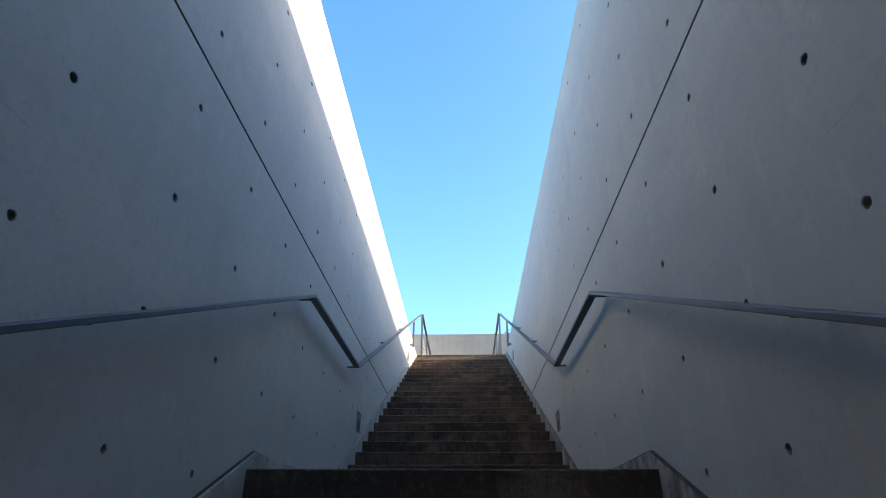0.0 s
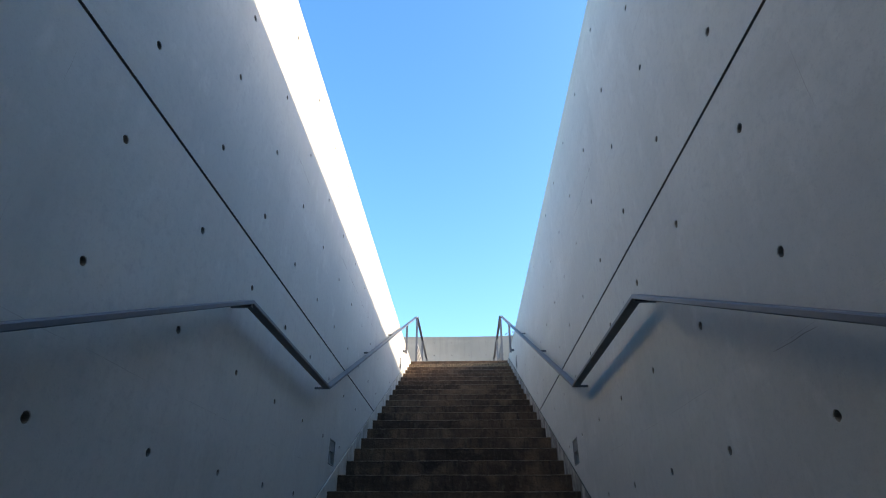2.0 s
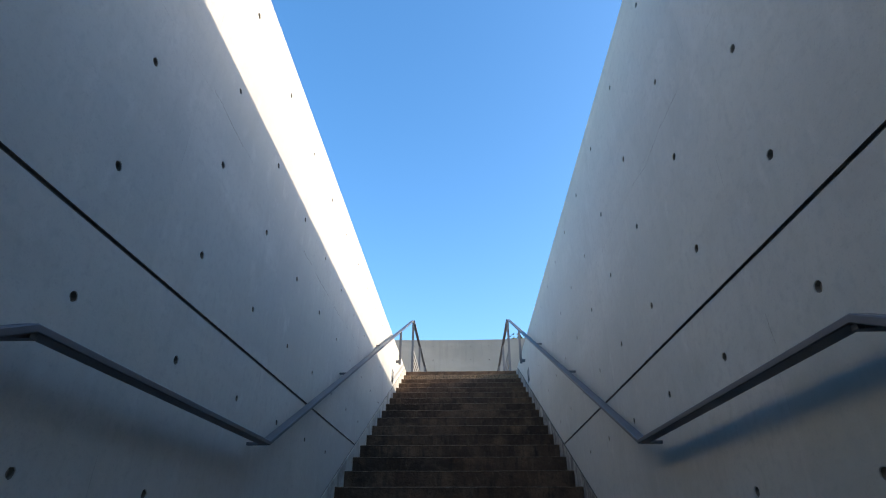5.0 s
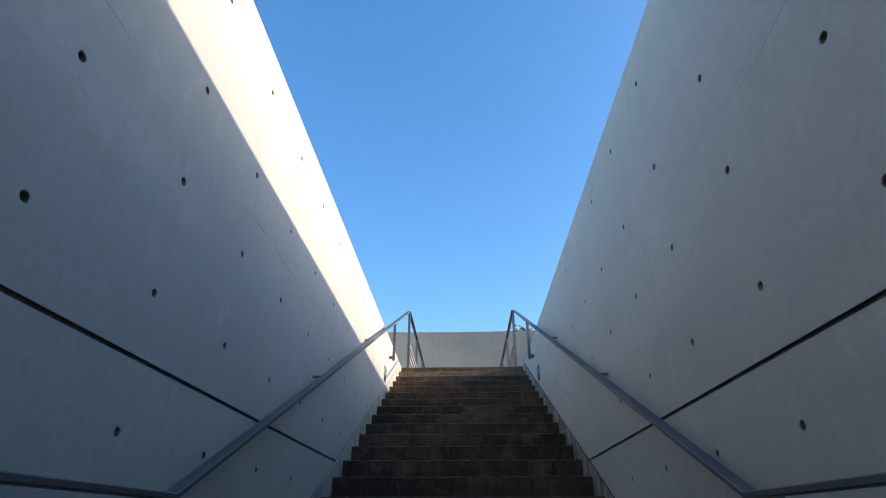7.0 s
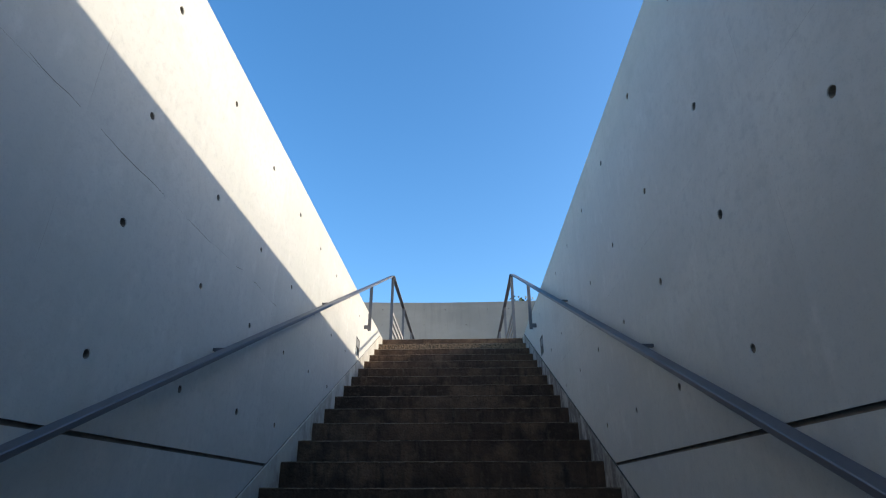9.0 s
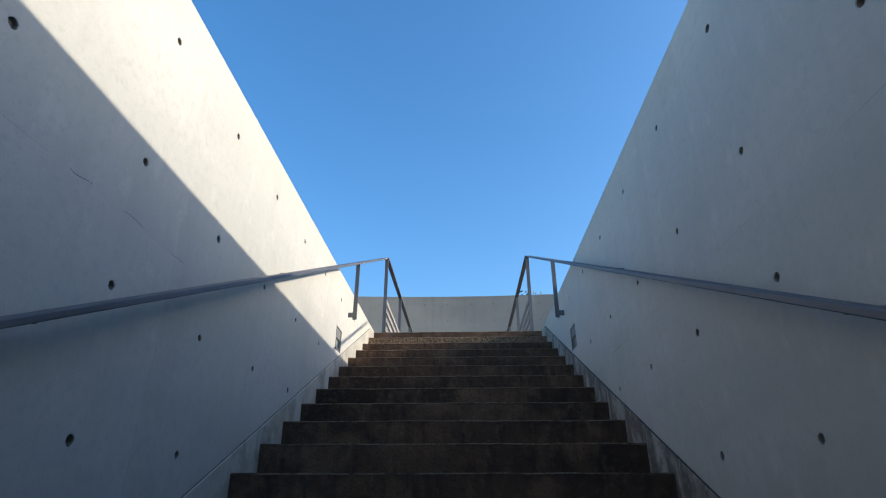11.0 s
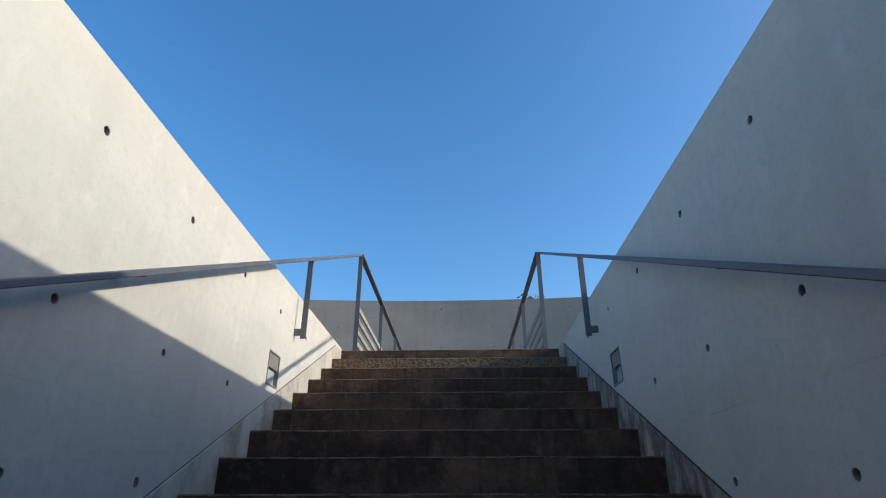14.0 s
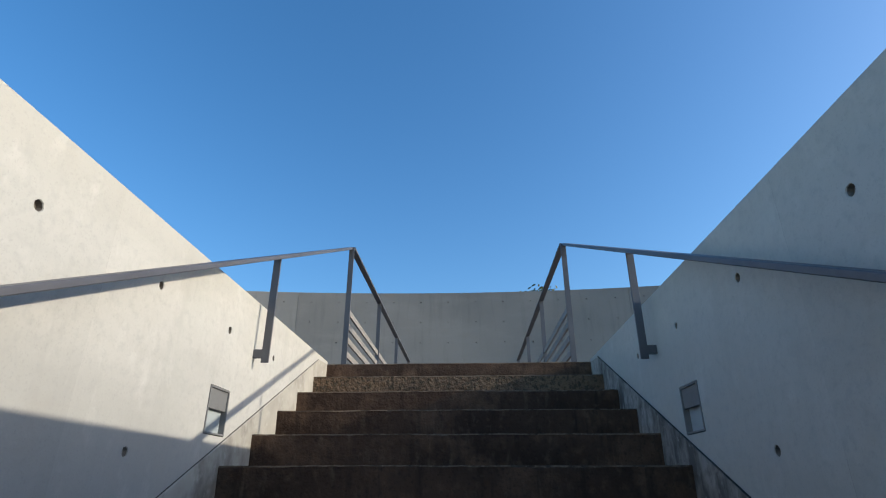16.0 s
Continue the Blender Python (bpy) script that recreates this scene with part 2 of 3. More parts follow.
# ---- stair walls ----
def stair_wall(name, side, shift):
    rng = random.Random(4 + side)
    cols = [0.6 * k + shift for k in range(-14, 16)]
    ys = [BACK_Y, WALL_END]
    zs = [-0.3, WALL_TOP, JOINT_Z - JOINT_HALF, JOINT_Z + JOINT_HALF]
    h = 0.022
    for c in cols:
        ys += [c - h, c + h]
    for z in ROW_Z:
        zs += [z - h, z + h]
    for y, z in LAMPS:
        ys += [y - LAMP, y + LAMP]
        zs += [z - LAMP, z + LAMP]
    ys = sorted(set(round(v, 5) for v in ys if BACK_Y <= v <= WALL_END))
    zs = sorted(set(round(v, 5) for v in zs))
    verts, faces, slots, index = [], [], [], {}

    def vert(depth, y, z):
        key = (round(depth, 5), round(y, 5), round(z, 5))
        if key not in index:
            index[key] = len(verts)
            verts.append((side * (HALF + depth), y, z))
        return index[key]

    def quad(a, b, c, d, slot=0):
        faces.append((a, b, c, d) if side > 0 else (d, c, b, a))
        slots.append(slot)

    def inside(v, spans):
        return any(a - 1e-4 < v < b + 1e-4 for a, b in spans)

    for i in range(len(ys) - 1):
        for j in range(len(zs) - 1):
            y0, y1, z0, z1 = ys[i], ys[i + 1], zs[j], zs[j + 1]
            ym, zm = (y0 + y1) / 2, (z0 + z1) / 2
            if abs(zm - JOINT_Z) < 0.005:
                continue
            if any(abs(ym - y) < LAMP and abs(zm - z) < LAMP for y, z in LAMPS):
                continue
            hole = None
            for c in cols:
                for r in ROW_Z:
                    if abs(ym - c) < 0.5 * h + 0.005 and abs(zm - r) < 0.5 * h + 0.005 and abs(y1 - y0 - 2 * h) < 1e-3 and abs(z1 - z0 - 2 * h) < 1e-3:
                        hole = (c, r)
            if hole and zm > nosing_z(ym) + 0.12 and WALL_END - ym > 0.1:
                cy, cz = hole[0] + rng.uniform(-0.004, 0.004), hole[1] + rng.uniform(-0.004, 0.004)
                n = 16
                rad = rng.uniform(0.0145, 0.0172)
                rims = []
                chips = [rng.uniform(0.90, 1.06) for _ in range(n)]
                deep = rng.uniform(0.014, 0.026)
                for depth, k, worn in ((0.0, 1.08, 1.0), (0.003, 0.98, 0.6), (deep, 0.86, 0.0)):
                    ring = [rad * k * (1 + (c - 1) * worn) for c in chips]
                    rims.append([vert(depth, cy + q * math.cos(2 * math.pi * a / n), cz + q * math.sin(2 * math.pi * a / n)) for a, q in enumerate(ring)])
                square = []
                for a in range(n):
                    u, w = math.cos(2 * math.pi * a / n), math.sin(2 * math.pi * a / n)
                    k = h / max(abs(u), abs(w))
                    square.append(vert(0.0, hole[0] + u * k, hole[1] + w * k))
                corners = {2: (1, 1), 6: (-1, 1), 10: (-1, -1), 14: (1, -1)}
                for a in range(n):
                    b = (a + 1) % n
                    quad(square[a], square[b], rims[0][b], rims[0][a])
                    quad(rims[0][a], rims[0][b], rims[1][b], rims[1][a])
                    quad(rims[1][a], rims[1][b], rims[2][b], rims[2][a], 1)
                faces.append(tuple(rims[2]) if side > 0 else tuple(rims[2][::-1]))
                slots.append(1)
                continue
            quad(vert(0, y0, z0), vert(0, y1, z0), vert(0, y1, z1), vert(0, y0, z1))
    # shadow joint
    za, zb, g = JOINT_Z - JOINT_HALF, JOINT_Z + JOINT_HALF, 0.011
    quad(vert(0, BACK_Y, za), vert(0, WALL_END, za), vert(g, WALL_END, za), vert(g, BACK_Y, za), 2)
    quad(vert(g, BACK_Y, za), vert(g, WALL_END, za), vert(g, WALL_END, zb), vert(g, BACK_Y, zb), 2)
    quad(vert(g, BACK_Y, zb), vert(g, WALL_END, zb), vert(0, WALL_END, zb), vert(0, BACK_Y, zb), 2)
    # niches of the wall lamps
    for y, z in LAMPS:
        a, b, c, d, g = y - LAMP, y + LAMP, z - LAMP, z + LAMP, 0.10
        quad(vert(0, a, c), vert(0, b, c), vert(g, b, c), vert(g, a, c))
        quad(vert(g, a, d), vert(g, b, d), vert(0, b, d), vert(0, a, d))
        quad(vert(0, a, d), vert(0, a, c), vert(g, a, c), vert(g, a, d))
        quad(vert(0, b, c), vert(0, b, d), vert(g, b, d), vert(g, b, c))
        quad(vert(g, a, c), vert(g, b, c), vert(g, b, d), vert(g, a, d))
    # top, back and ends
    quad(vert(0, BACK_Y, WALL_TOP), vert(0, WALL_END, WALL_TOP), vert(THICK, WALL_END, WALL_TOP), vert(THICK, BACK_Y, WALL_TOP))
    quad(vert(THICK, BACK_Y, WALL_TOP), vert(THICK, WALL_END, WALL_TOP), vert(THICK, WALL_END, -0.3), vert(THICK, BACK_Y, -0.3))
    quad(vert(0, WALL_END, WALL_TOP), vert(0, WALL_END, -0.3), vert(THICK, WALL_END, -0.3), vert(THICK, WALL_END, WALL_TOP))
    quad(vert(0, BACK_Y, -0.3), vert(0, BACK_Y, WALL_TOP), vert(THICK, BACK_Y, WALL_TOP), vert(THICK, BACK_Y, -0.3))
    ob = part_data(name, verts, faces, [CONCRETE, HOLE, JOINT], slots=slots)
    return tagged(ob, "smooth grey cast concrete retaining wall with tie holes", "wall", kind="structure")


wall_west = stair_wall("wall_west", -1, 0.0)
wall_east = stair_wall("wall_east", 1, 0.0117)


def crack(wall, side, points, width, label):
    """A hairline crack in a wall: a thin dark filled line that wanders a little and tapers at its ends."""
    rng = random.Random(int(points[0][0] * 1000))
    line = []
    for (y0, z0), (y1, z1) in zip(points, points[1:]):
        n = max(3, int(abs(y1 - y0) + abs(z1 - z0) / 1) * 8 + 4)
        line += [(y0 + (y1 - y0) * i / n + rng.uniform(-0.002, 0.002), z0 + (z1 - z0) * i / n + rng.uniform(-0.004, 0.004)) for i in range(n)]
    line.append(points[-1])
    verts, faces = [], []
    for i, (y, z) in enumerate(line):
        a, c = line[max(0, i - 1)], line[min(len(line) - 1, i + 1)]
        d = Vector((c[0] - a[0], c[1] - a[1])).normalized()
        w = width * (0.25 + 0.75 * math.sin(math.pi * i / (len(line) - 1)) ** 0.5)
        for k, out in ((-0.5, -0.0004), (0.5, -0.0004), (0.5, 0.002), (-0.5, 0.002)):
            verts.append((side * (HALF + out), y - d.y * w * k, z + d.x * w * k))
    for i in range(len(line) - 1):
        for j in range(4):
            faces.append((i * 4 + j, i * 4 + (j + 1) % 4, i * 4 + 4 + (j + 1) % 4, i * 4 + 4 + j))
    part_data("crack", verts, faces, JOINT, wall, label)


def form_seams(wall, side, seed):
    """Faint broken lines where the form boards met."""
    rng = random.Random(seed)
    verts, faces = [], []

    def strip(y0, z0, y1, z1):
        n, w = 6, rng.uniform(0.0008, 0.0016)
        k = len(verts)
        for i in range(n + 1):
            t = i / n
            j = rng.uniform(-0.0012, 0.0012)
            h = w * math.sin(math.pi * (0.08 + 0.84 * t)) * 0.5
            y, z = y0 + (y1 - y0) * t, z0 + (z1 - z0) * t
            if y0 == y1:
                verts.extend([(side * (HALF - 0.0003), y + j - h, z), (side * (HALF - 0.0003), y + j + h, z)])
            else:
                verts.extend([(side * (HALF - 0.0003), y, z + j - h), (side * (HALF - 0.0003), y, z + j + h)])
        faces.extend([(k + 2 * i, k + 2 * i + 1, k + 2 * i + 3, k + 2 * i + 2) for i in range(n)])

    for z in (1.70, 2.595, 4.400):
        y = -5.0
        while y < TOP_Y - 0.6:
            length = rng.uniform(0.12, 0.55)
            if nosing_z(y + length) + 0.2 < z:
                strip(y, z + rng.uniform(-0.004, 0.004), y + length, z + rng.uniform(-0.004, 0.004))
            y += length + rng.uniform(0.05, 0.5)
    for k in range(-2, 6):
        y = -0.3 + 1.8 * k
        z = nosing_z(y) + 0.25
        while z < WALL_TOP - 0.3:
            length = rng.uniform(0.1, 0.3)
            strip(y, z, y, z + length)
            z += length + rng.uniform(0.15, 0.6)
    part_data("form_seam", verts, faces, SEAM, wall, "faint broken seams of the form boards")


form_seams(wall_west, -1, 31)
form_seams(wall_east, 1, 47)
crack(wall_west, -1, [(1.573, 4.424), (1.665, 4.420), (1.943, 4.393)], 0.0014, "hairline crack")
crack(wall_east, 1, [(1.638, 4.393), (1.881, 4.400), (2.132, 4.368), (2.361, 4.408)], 0.0008, "hairline crack")
crack(wall_west, -1, [(3.055, 4.412), (3.276, 4.407)], 0.0024, "hairline crack")
crack(wall_west, -1, [(3.378, 4.400), (3.79, 4.396)], 0.0026, "hairline crack")
crack(wall_west, -1, [(3.969, 4.397), (4.211, 4.392)], 0.002, "hairline crack")
crack(wall_west, -1, [(4.500, 4.404), (4.602, 4.414)], 0.0022, "hairline crack")
crack(wall_west, -1, [(4.760, 4.417), (4.885, 4.410)], 0.0018, "hairline crack")
crack(wall_west, -1, [(5.060, 4.405), (5.170, 4.403)], 0.0022, "hairline crack")
crack(wall_east, 1, [(6.476, 4.405), (6.699, 4.402)], 0.0010, "hairline crack")
crack(wall_east, 1, [(1.480, 3.310), (1.474, 3.213)], 0.0008, "hairline crack")
crack(wall_east, 1, [(-0.034, 2.582), (0.199, 2.588)], 0.0014, "hairline crack")

bm = bmesh.new()
box(bm, -HALF - THICK, HALF + THICK, BACK_Y - THICK, BACK_Y - 0.003, -0.3, WALL_TOP)
tagged(part("wall_south", bm, CONCRETE), "plain grey concrete wall closing the stairwell", "wall", kind="structure")

# slab never in view, added to block skylight from the lower stair
bm = bmesh.new()
box(bm, -HALF + 0.002, HALF - 0.002, BACK_Y, SHADE_SLAB_END, WALL_TOP - 0.32, WALL_TOP - 0.004, 0.008)
tagged(part("ceiling", bm, CONCRETE), "plain unseen concrete slab added to dim the foot of the stair", "ceiling", kind="structure")

# ---- floors ----
bm = bmesh.new()
box(bm, -HALF, HALF, BACK_Y, FOOT_Y, -0.25, FLOOR_Z)
tagged(part("floor", bm, STEP), "dark concrete floor at the foot of the stairs", "floor", kind="structure")


def step_mesh(y, z, depth, drop, seed, mat, half=STEP_HALF):
    """One step whose edge is at (y, z): riser, worn edge, tread; the edge is chipped a little."""
    rng = random.Random(seed)
    n = 110
    verts, faces, slots = [], [], []
    chip = 0.0
    for i in range(n + 1):
        x = -half + 2 * half * i / n
        chip = 0.7 * chip + rng.uniform(-0.0012, 0.0012)
        wear = max(0.0, noise.noise((x * 5, seed * 3.1, 0.3))) * 0.007 + max(0.0, noise.noise((x * 23, seed * 2.3, 1.3)) - 0.25) * 0.012
        sag = noise.noise((x * 1.3, seed * 1.7, 2.0)) * 0.003 + chip
        verts += [
            (x, y + 0.010, z - drop), (x, y + 0.006 + 0.4 * chip, z - 0.5 * drop), (x, y + 0.003, z - 0.016 - wear + sag),
            (x, y + 0.001 + wear * 0.5, z - 0.006 - wear * 0.4 + sag), (x, y + 0.005 + wear, z + sag * 0.6), (x, y + 0.028, z + sag * 0.3), (x, y + depth, z),
        ]
    for i in range(n):
        for j in range(6):
            a = i * 7 + j
            faces.append((a + 7, a, a + 1, a + 8)[::-1])
            slots.append(1 if j == 3 else 0)
    # back and underside
    low = len(verts)
    verts += [(-half, y + depth, z - drop), (half, y + depth, z - drop)]
    faces += [(low, low + 1, n * 7 + 6, 6), (low + 1, low, 0, n * 7)]
    faces += [tuple([6, 5, 4, 3, 2, 1, 0, low]), tuple([n * 7 + k for k in range(7)] + [low + 1])]
    slots += [0, 0, 0, 0]
    return verts, faces, slots, [mat, NOSING]


def flight(name, count, y_top, z_top, first, last, aggregate, half):
    base = empty(name)
    for i in range(first, last):
        y, z = y_top - GOING * i, z_top - RISE * i
        v, f, s, mats = step_mesh(y, z, GOING + 0.012, RISE, count * 50 + i, PEBBLE if i in aggregate else STEP, half)
        part_data("step", v, f, mats, base, slots=s)
    return tagged(base, "dark weathered concrete stair flight with worn pale edges", "stairs", kind="structure")


flight("stairs_lower", 1, LANDING_Y, LANDING_Z, 1, 13, (), LOW_HALF)
flight("stairs_upper", 2, TOP_Y, TOP_Z, 1, 22, (1,), STEP_HALF)
# landing and platform have an edge like the steps
v, f, s, mats = step_mesh(LANDING_Y, LANDING_Z, FLIGHT_Y - LANDING_Y + 0.012, RISE, 400, STEP, LOW_HALF)
tagged(part_data("landing", v, f, mats, slots=s), "dark weathered concrete stair landing", "landing", kind="structure")
v, f, s, mats = step_mesh(TOP_Y, TOP_Z, 0.6, RISE, 500, STEP)
tagged(part_data("platform_edge", v, f, mats, slots=s), "weathered concrete edge of the upper platform", "platform", kind="structure")


# ---- kerbs along the stairs ----
def kerb(side):
    rise = 0.092
    tilt = RISE / GOING
    line = [(FOOT_Y - 1.0, rise), (FOOT_Y - GOING, rise), (LANDING_Y + 0.10, LANDING_Z + rise), (FLIGHT_Y - GOING + 0.02, LANDING_Z + rise), (FLIGHT_Y + 0.02, LANDING_Z + rise + (GOING) * tilt), (TOP_Y - 0.22, TOP_Z - 0.22 * tilt + rise), (TOP_Y + 0.04, TOP_Z + 0.005)]
    bm = bmesh.new()
    outer = side * (HALF - 0.001)
    rows = []
    for y, z in line:
        inner = side * ((LOW_HALF if y < FLIGHT_Y - 0.1 else STEP_HALF) - 0.0015)
        rows.append([bm.verts.new((x, y, w)) for x, w in ((outer, z - 0.4), (inner, z - 0.4), (inner, z - 0.004), (inner + side * 0.004, z), (outer, z))])
    for a, b in zip(rows, rows[1:]):
        for j in range(5):
            bm.faces.new((a[j], a[(j + 1) % 5], b[(j + 1) % 5], b[j]))
    bm.faces.new(rows[0])
    bm.faces.new(rows[-1][::-1])
    bmesh.ops.recalc_face_normals(bm, faces=bm.faces)
    ob = tagged(part("kerb", bm, KERB if side < 0 else KERB_DIRTY), "stained pale concrete kerb along the stair" if side < 0 else "pale concrete kerb blackened by grime beside the steps", "kerb", kind="structure")
    # dark strip on the kerb top; its colour gives the shade of the gap
    bm = bmesh.new()
    rows = []
    for y, z in line[:-1]:
        edge = (LOW_HALF if y < FLIGHT_Y - 0.1 else STEP_HALF) + (0.003 if side < 0 else -0.0012)
        rows.append([bm.verts.new((side * x, y, w)) for x, w in ((HALF - 0.0015, z + 0.0006), (edge, z + 0.0006), (edge + 0.001, z + 0.0022), (HALF - 0.0015, z + 0.0036))])
    for a, b in zip(rows, rows[1:]):
        for j in range(4):
            bm.faces.new((a[j], a[(j + 1) % 4], b[(j + 1) % 4], b[j]))
    bm.faces.new(rows[0])
    bm.faces.new(rows[-1][::-1])
    bmesh.ops.recalc_face_normals(bm, faces=bm.faces)
    part("gap_strip", bm, GAP_DARK, ob, "dark strip painted for the shaded gap along the wall")


kerb(-1)
kerb(1)

# ---- ground and platform ----
G = 3000.0
hole = (-HALF - THICK, HALF + THICK, BACK_Y - THICK, TOP_Y + 0.3)
gz = TOP_Z - 0.02
gx, gy = [-G, hole[0], hole[1], G], [-G, hole[2], hole[3], G]
verts = [(x, y, gz) for y in gy for x in gx]
faces = [(j * 4 + i, j * 4 + i + 1, j * 4 + i + 5, j * 4 + i + 4) for j in range(3) for i in range(3) if (i, j) != (1, 1)]
tagged(part_data("ground", verts, faces, GROUND), "gravelly ground around the sunken stair", "ground", kind="structure")
bm = bmesh.new()
box(bm, -6, 6, TOP_Y + 0.6, 16.0, TOP_Z - 0.10, TOP_Z - 0.002)
tagged(part("pavement", bm, PAVING), "brown aggregate paving of the upper platform", "pavement", kind="structure")


# ---- curved wall ----
CX, CY, RADIUS = -0.04, -15.15, 32.0
CURVE_TOP = 6.08 + 2.3725
PANEL = 3.6 / RADIUS


def curved_wall():
    base = empty("wall_curved")
    rows_z = [CURVE_TOP - 0.225 - 0.4524 * k for k in range(7)]
    for p in range(-5, 5):
        # a cast panel, 3.6 m wide, with its own holes
        a0 = p * PANEL
        length = 3.6
        verts, faces, slots, seen = [], [], [], {}

        def at(u, d, z):
            key = (round(u, 4), round(d, 4), round(z, 4))
            if key not in seen:
                a = a0 + u / RADIUS
                seen[key] = len(verts)
                verts.append((CX + (RADIUS + d) * math.sin(a), CY + (RADIUS + d) * math.cos(a), z))
            return seen[key]

        us = [0.003, length - 0.003]
        cs = [0.3 + 0.6 * k for k in range(6)]
        h = 0.04
        for c in cs:
            us += [c - h, c + h]
        zs = [TOP_Z - 0.3, CURVE_TOP]
        for r in rows_z:
            zs += [r - h, r + h]
        us.sort()
        zs.sort()
        for i in range(len(us) - 1):
            for j in range(len(zs) - 1):
                u0, u1, z0, z1 = us[i], us[i + 1], zs[j], zs[j + 1]
                if i % 2 == 1 and j % 2 == 1:
                    cu, cz, n, rad = (u0 + u1) / 2, (z0 + z1) / 2, 8, 0.022
                    sq, rim, deep = [], [], []
                    for a in range(n):
                        w, q = math.cos(2 * math.pi * a / n), math.sin(2 * math.pi * a / n)
                        k = h / max(abs(w), abs(q))
                        sq.append(at(cu + w * k, 0, cz + q * k))
                        rim.append(at(cu + w * rad, 0, cz + q * rad))
                        deep.append(at(cu + w * rad * 0.9, 0.025, cz + q * rad * 0.9))
                    for a in range(n):
                        b = (a + 1) % n
                        faces.append((sq[a], sq[b], rim[b], rim[a]))
                        faces.append((rim[a], rim[b], deep[b], deep[a]))
                        slots += [0, 1]
                    faces.append(tuple(deep))
                    slots.append(1)
                else:
                    faces.append((at(u0, 0, z0), at(u1, 0, z0), at(u1, 0, z1), at(u0, 0, z1)))
                    slots.append(0)
        z0, z1, d = TOP_Z - 0.3, CURVE_TOP, 0.25
        for u0, u1 in zip(us, us[1:]):
            faces.append((at(u0, 0, z1), at(u1, 0, z1), at(u1, d, z1), at(u0, d, z1)))
            faces.append((at(u1, d, z0), at(u0, d, z0), at(u0, d, z1), at(u1, d, z1)))
            slots += [0, 0]
        for u in (us[0], us[-1]):
            faces.append((at(u, 0, z0), at(u, 0, z1), at(u, d, z1), at(u, d, z0)))
            slots.append(0)
        part_data("panel", verts, faces, [PANELS, HOLE], base, slots=slots)
    bm = bmesh.new()
    rings = []
    for k in range(-40, 41):
        a = k * PANEL / 8
        ring = []
        for d, z in ((0.02, TOP_Z - 0.3), (0.02, CURVE_TOP - 0.012), (0.23, CURVE_TOP - 0.012), (0.23, TOP_Z - 0.3)):
            ring.append(bm.verts.new((CX + (RADIUS + d) * math.sin(a), CY + (RADIUS + d) * math.cos(a), z)))
        rings.append(ring)
    for p, q in zip(rings, rings[1:]):
        for j in range(4):
            bm.faces.new((p[j], p[(j + 1) % 4], q[(j + 1) % 4], q[j]))
    part("core", bm, PANELS, base)
    return tagged(base, "tall curved grey concrete wall with tie holes", "wall", kind="structure")


curved_wall()


# ---- handrails ----
RAIL_X = 0.918
RAIL_W, RAIL_H = 0.052, 0.021
RAIL_UP = 0.968     # above the line of step edges
GUARD_X = 0.900
WALL_POST_X = 0.941
POST_YS = (9.66, 11.2, 12.74, 14.3)


def handrail(side):
    base = empty("handrail")
    x = side * RAIL_X
    tilt = RISE / GOING
    level = LANDING_Z + 1.130
    y_a = 0.99
    y_b = TOP_Y - (TOP_Z + RAIL_UP - level) / tilt
    y_end = POST_YS[0] + 0.018
    z_end = TOP_Z + RAIL_UP + (y_end - TOP_Y) * tilt
    low = FOOT_Y - 0.6
    bm = bmesh.new()
    sweep(bm, [(x, low, level - (y_a - low) * tilt), (x, y_a, level), (x, y_b, level), (x, y_end, z_end)], RAIL_W, RAIL_H)
    part("top_rail", bm, STEEL, base)
    # wall brackets: an arm from the wall under the rail
    for y in (-2.75, -0.96, y_a + 0.01, y_b - 0.01, 4.43, 6.21):
        z = level if y_a <= y <= y_b else (level - (y_a - y) * tilt if y < y_a else level + (y - y_b) * tilt)
        bm = bmesh.new()
        a, b = sorted((x - side * RAIL_W * 0.3, side * (HALF + 0.004)))
        under = 0.014 if abs(y - y_a) < 0.02 else 0.002     # thicker arms at the level corner
        box(bm, a, b, y - 0.011, y + 0.011, z - RAIL_H - under, z - RAIL_H + 0.012, 0.002)
        part("bracket", bm, STEEL, base)
    # upright fixed to the side of the wall
    y = 8.105
    z = level + (y - y_b) * tilt
    bm = bmesh.new()
    px = side * WALL_POST_X
    box(bm, px - 0.019, px + 0.019, y - 0.006, y + 0.006, 5.097, z - 0.010, 0.0015)
    post = part("post", bm, STEEL, base)
    bm = bmesh.new()
    a, b = sorted((px + side * 0.010, side * (HALF + 0.004)))
    box(bm, a, b, y - 0.006, y + 0.020, 5.122, 5.164, 0.002)
    part("wall_fixing", bm, STEEL, post)
    bm = bmesh.new()
    gx = side * GUARD_X
    box(bm, gx - 0.021, gx + 0.021, POST_YS[0] - 0.006, POST_YS[0] + 0.006, TOP_Z - 0.004, z_end - 0.012, 0.0015)
    part("post", bm, STEEL, base)
    return tagged(base, "grey painted flat steel handrail bracketed to the concrete wall", "handrail", "stair handrails")


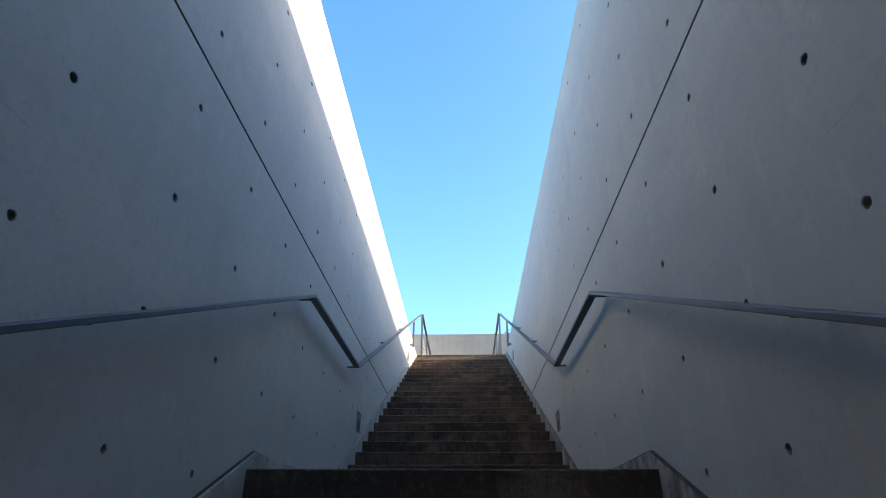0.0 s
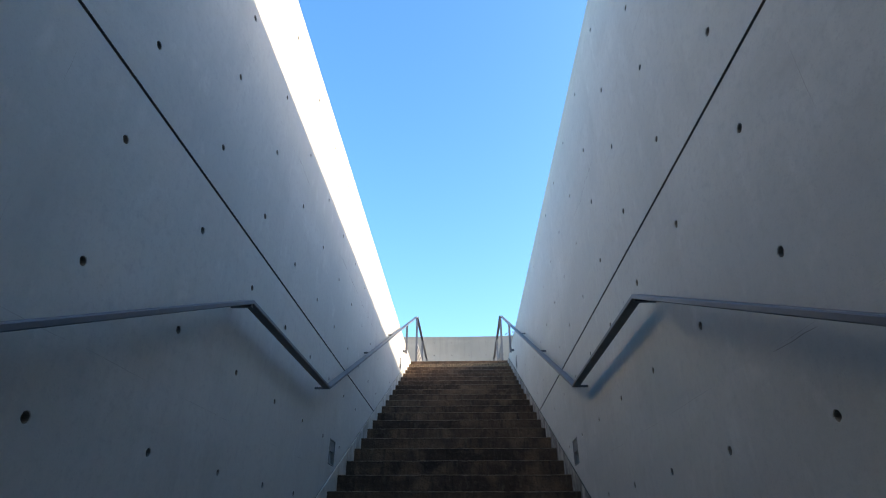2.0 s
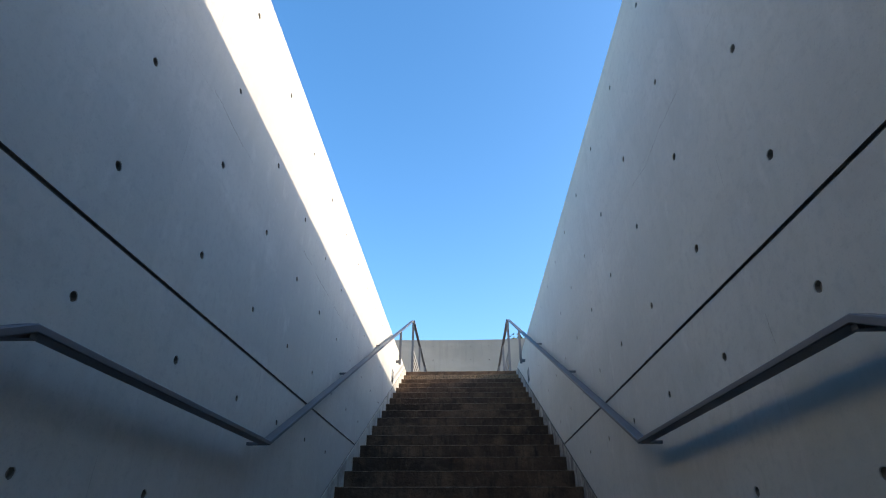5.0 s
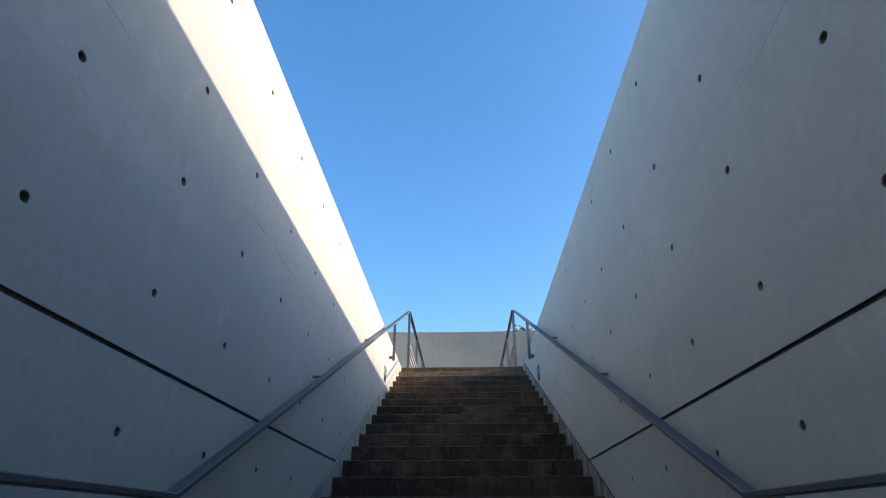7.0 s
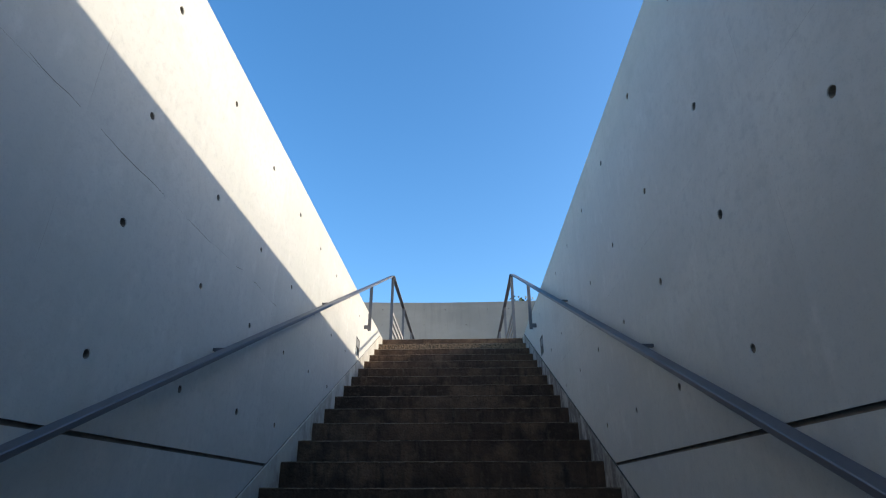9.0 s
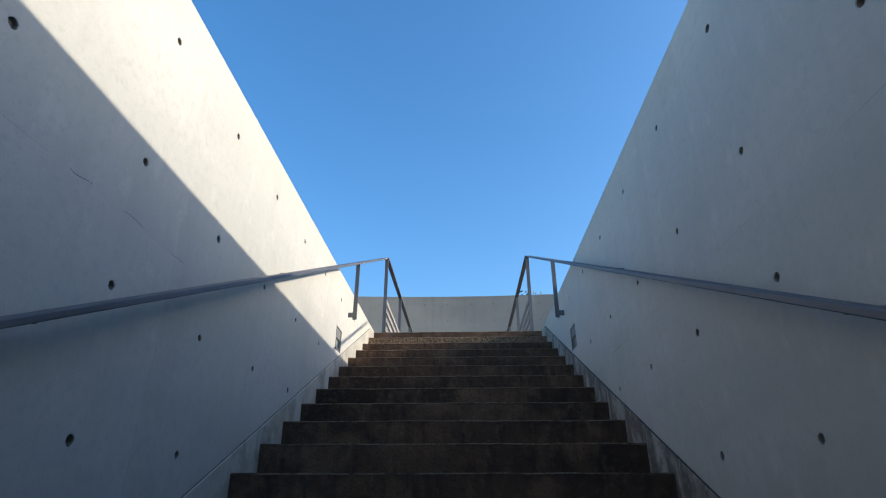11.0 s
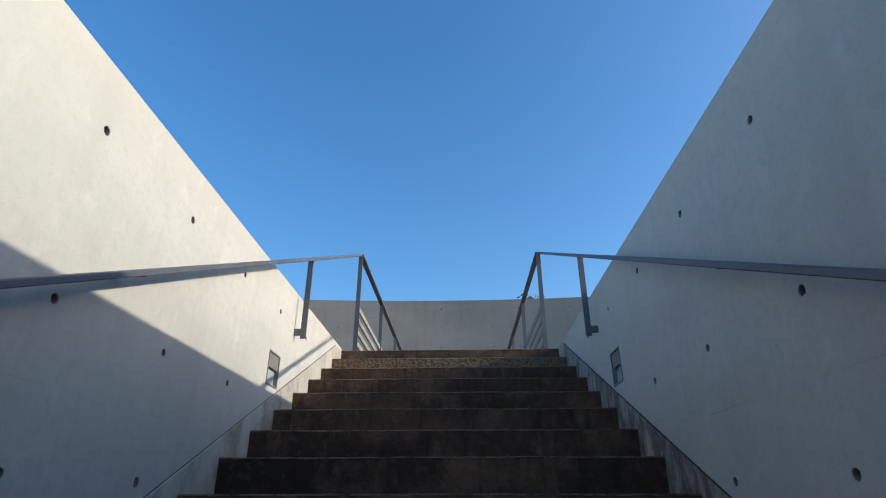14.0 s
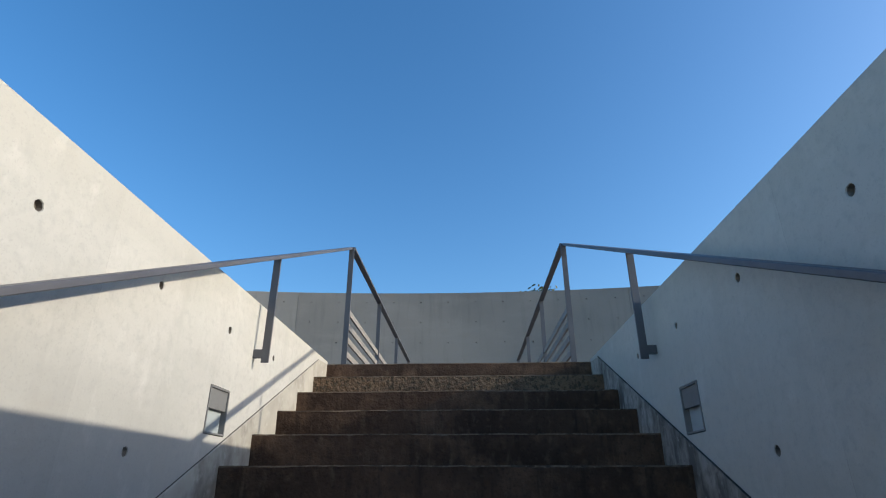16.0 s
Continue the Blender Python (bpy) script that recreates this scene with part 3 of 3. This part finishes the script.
def guardrail(side):
    base = empty("guardrail")
    x = side * GUARD_X
    top = TOP_Z + RAIL_UP + (POST_YS[0] + 0.018 - TOP_Y) * RISE / GOING
    bm = bmesh.new()
    sweep(bm, [(x, POST_YS[0] + 0.020, top), (x, POST_YS[-1] + 0.03, top)], RAIL_W, RAIL_H)
    part("top_rail", bm, STEEL, base)
    for y in POST_YS[1:]:
        bm = bmesh.new()
        box(bm, x - 0.021, x + 0.021, y - 0.006, y + 0.006, TOP_Z - 0.004, top - 0.012, 0.0015)
        part("post", bm, STEEL, base)
    for h in (0.12, 0.235, 0.35, 0.465):
        bm = bmesh.new()
        box(bm, x - 0.008, x + 0.008, POST_YS[0] + 0.006, POST_YS[-1] + 0.02, TOP_Z + h - 0.025, TOP_Z + h + 0.025, 0.002)
        part("bar", bm, BAR_STEEL, base, "pale bare steel bar with reflected sunlight in its colour")
    return tagged(base, "grey painted steel guardrail with flat horizontal bars", "guardrail", "platform guardrails")


for side in (-1, 1):
    handrail(side)
    guardrail(side)


# ---- wall lamps ----
def wall_lamp(side, y, z):
    base = empty("wall_lamp")
    base.location = (side * HALF, y, z)

    def slab(name, mat, x0, x1, y0, y1, z0, z1, bevel=0.002, label=""):
        bm = bmesh.new()
        a, b = sorted((side * x0, side * x1))
        box(bm, a, b, y0, y1, z0, z1, bevel)
        return part(name, bm, mat, base, label)

    k, w = LAMP - 0.003, 0.008
    slab("frame_side", LAMP_FRAME, -0.003, 0.09, -k, -k + w, -k, k)
    slab("frame_side", LAMP_FRAME, -0.003, 0.09, k - w, k, -k, k)
    slab("frame_top", LAMP_FRAME, -0.003, 0.09, -k + w, k - w, k - w, k)
    slab("frame_bottom", LAMP_FRAME, -0.003, 0.09, -k + w, k - w, -k, -k + w)
    slab("hood", LAMP_FRAME, 0.004, 0.016, -k + w, k - w, 0.006, k - w, label="plain grey metal hood plate")
    slab("glass", LAMP_GLASS, 0.022, 0.030, -k + w, k - w, -k + w, 0.012, label="frosted pale glass")
    slab("backing", LAMP_FRAME, 0.086, 0.095, -k, k, -k, k)
    return tagged(base, "square recessed grey step lamp with frosted glass, unlit", "wall lamp", "stair wall lamps")


for side in (-1, 1):
    for y, z in LAMPS:
        wall_lamp(side, y, z)


# ---- tree behind the curved wall ----
def tree(x, y, z, height, reach, spread, seed):
    rng = random.Random(seed)
    base = empty("tree")
    base.location = (x, y, z)
    bm = bmesh.new()
    tips = []

    def limb(p, d, length, radius, depth):
        n = 5
        rings = []
        for i in range(n + 1):
            t = i / n
            q = p + d * length * t + Vector((noise.noise(p * 3 + d * t * 4), noise.noise(p * 5 - d * t * 4), 0)) * 0.08 * t
            r = radius * (1 - 0.55 * t)
            side1 = d.orthogonal().normalized()
            side2 = d.cross(side1)
            rings.append([bm.verts.new(q + (side1 * math.cos(a) + side2 * math.sin(a)) * r) for a in (k * math.pi / 3.5 for k in range(7))])
        for a, b in zip(rings, rings[1:]):
            for j in range(7):
                bm.faces.new((a[j], a[(j + 1) % 7], b[(j + 1) % 7], b[j]))
        bm.faces.new(rings[-1])
        end = p + d * length
        if depth == 0:
            tips.append(end)
            return
        for _ in range(4 if depth > 1 else 5):
            u = Vector((rng.uniform(-1, 1), rng.uniform(-1, 1), rng.uniform(0.1, 0.9))).normalized()
            w = (d * 0.55 + u * 0.85).normalized()
            limb(p + d * length * rng.uniform(0.65, 1.0), w, length * rng.uniform(0.5, 0.7), radius * 0.5, depth - 1)

    limb(Vector((0, 0, 0)), Vector((0.02, 0.0, 1)).normalized(), 2.1, 0.13, 3)
    part("trunk", bm, BARK, base)
    verts, faces = [], []
    for t in tips:
        for _ in range(240):
            c = t + Vector((rng.gauss(0, 1), rng.gauss(0, 1), rng.gauss(0, 0.8))) * spread
            u = Vector((rng.uniform(-1, 1), rng.uniform(-1, 1), rng.uniform(-0.6, 0.6))).normalized()
            w = u.orthogonal().normalized()
            w = (w + u.cross(w) * rng.uniform(-1, 1)).normalized()
            s = rng.uniform(0.045, 0.095)
            k = len(verts)
            verts += [tuple(c - u * s), tuple(c + w * s * 0.5), tuple(c + u * s), tuple(c - w * s * 0.5)]
            faces.append((k, k + 1, k + 2, k + 3))
    part_data("crown", verts, faces, LEAF, base)
    peak = sorted(v[2] for v in verts)[-1500]
    base.scale = (reach / peak, reach / peak, height / peak)
    tagged(base, "leafy green tree standing behind the curved wall", "tree")
    return base


tree(2.3, 20.6, gz, 9.54 - gz, 3.7, 0.17, 11)
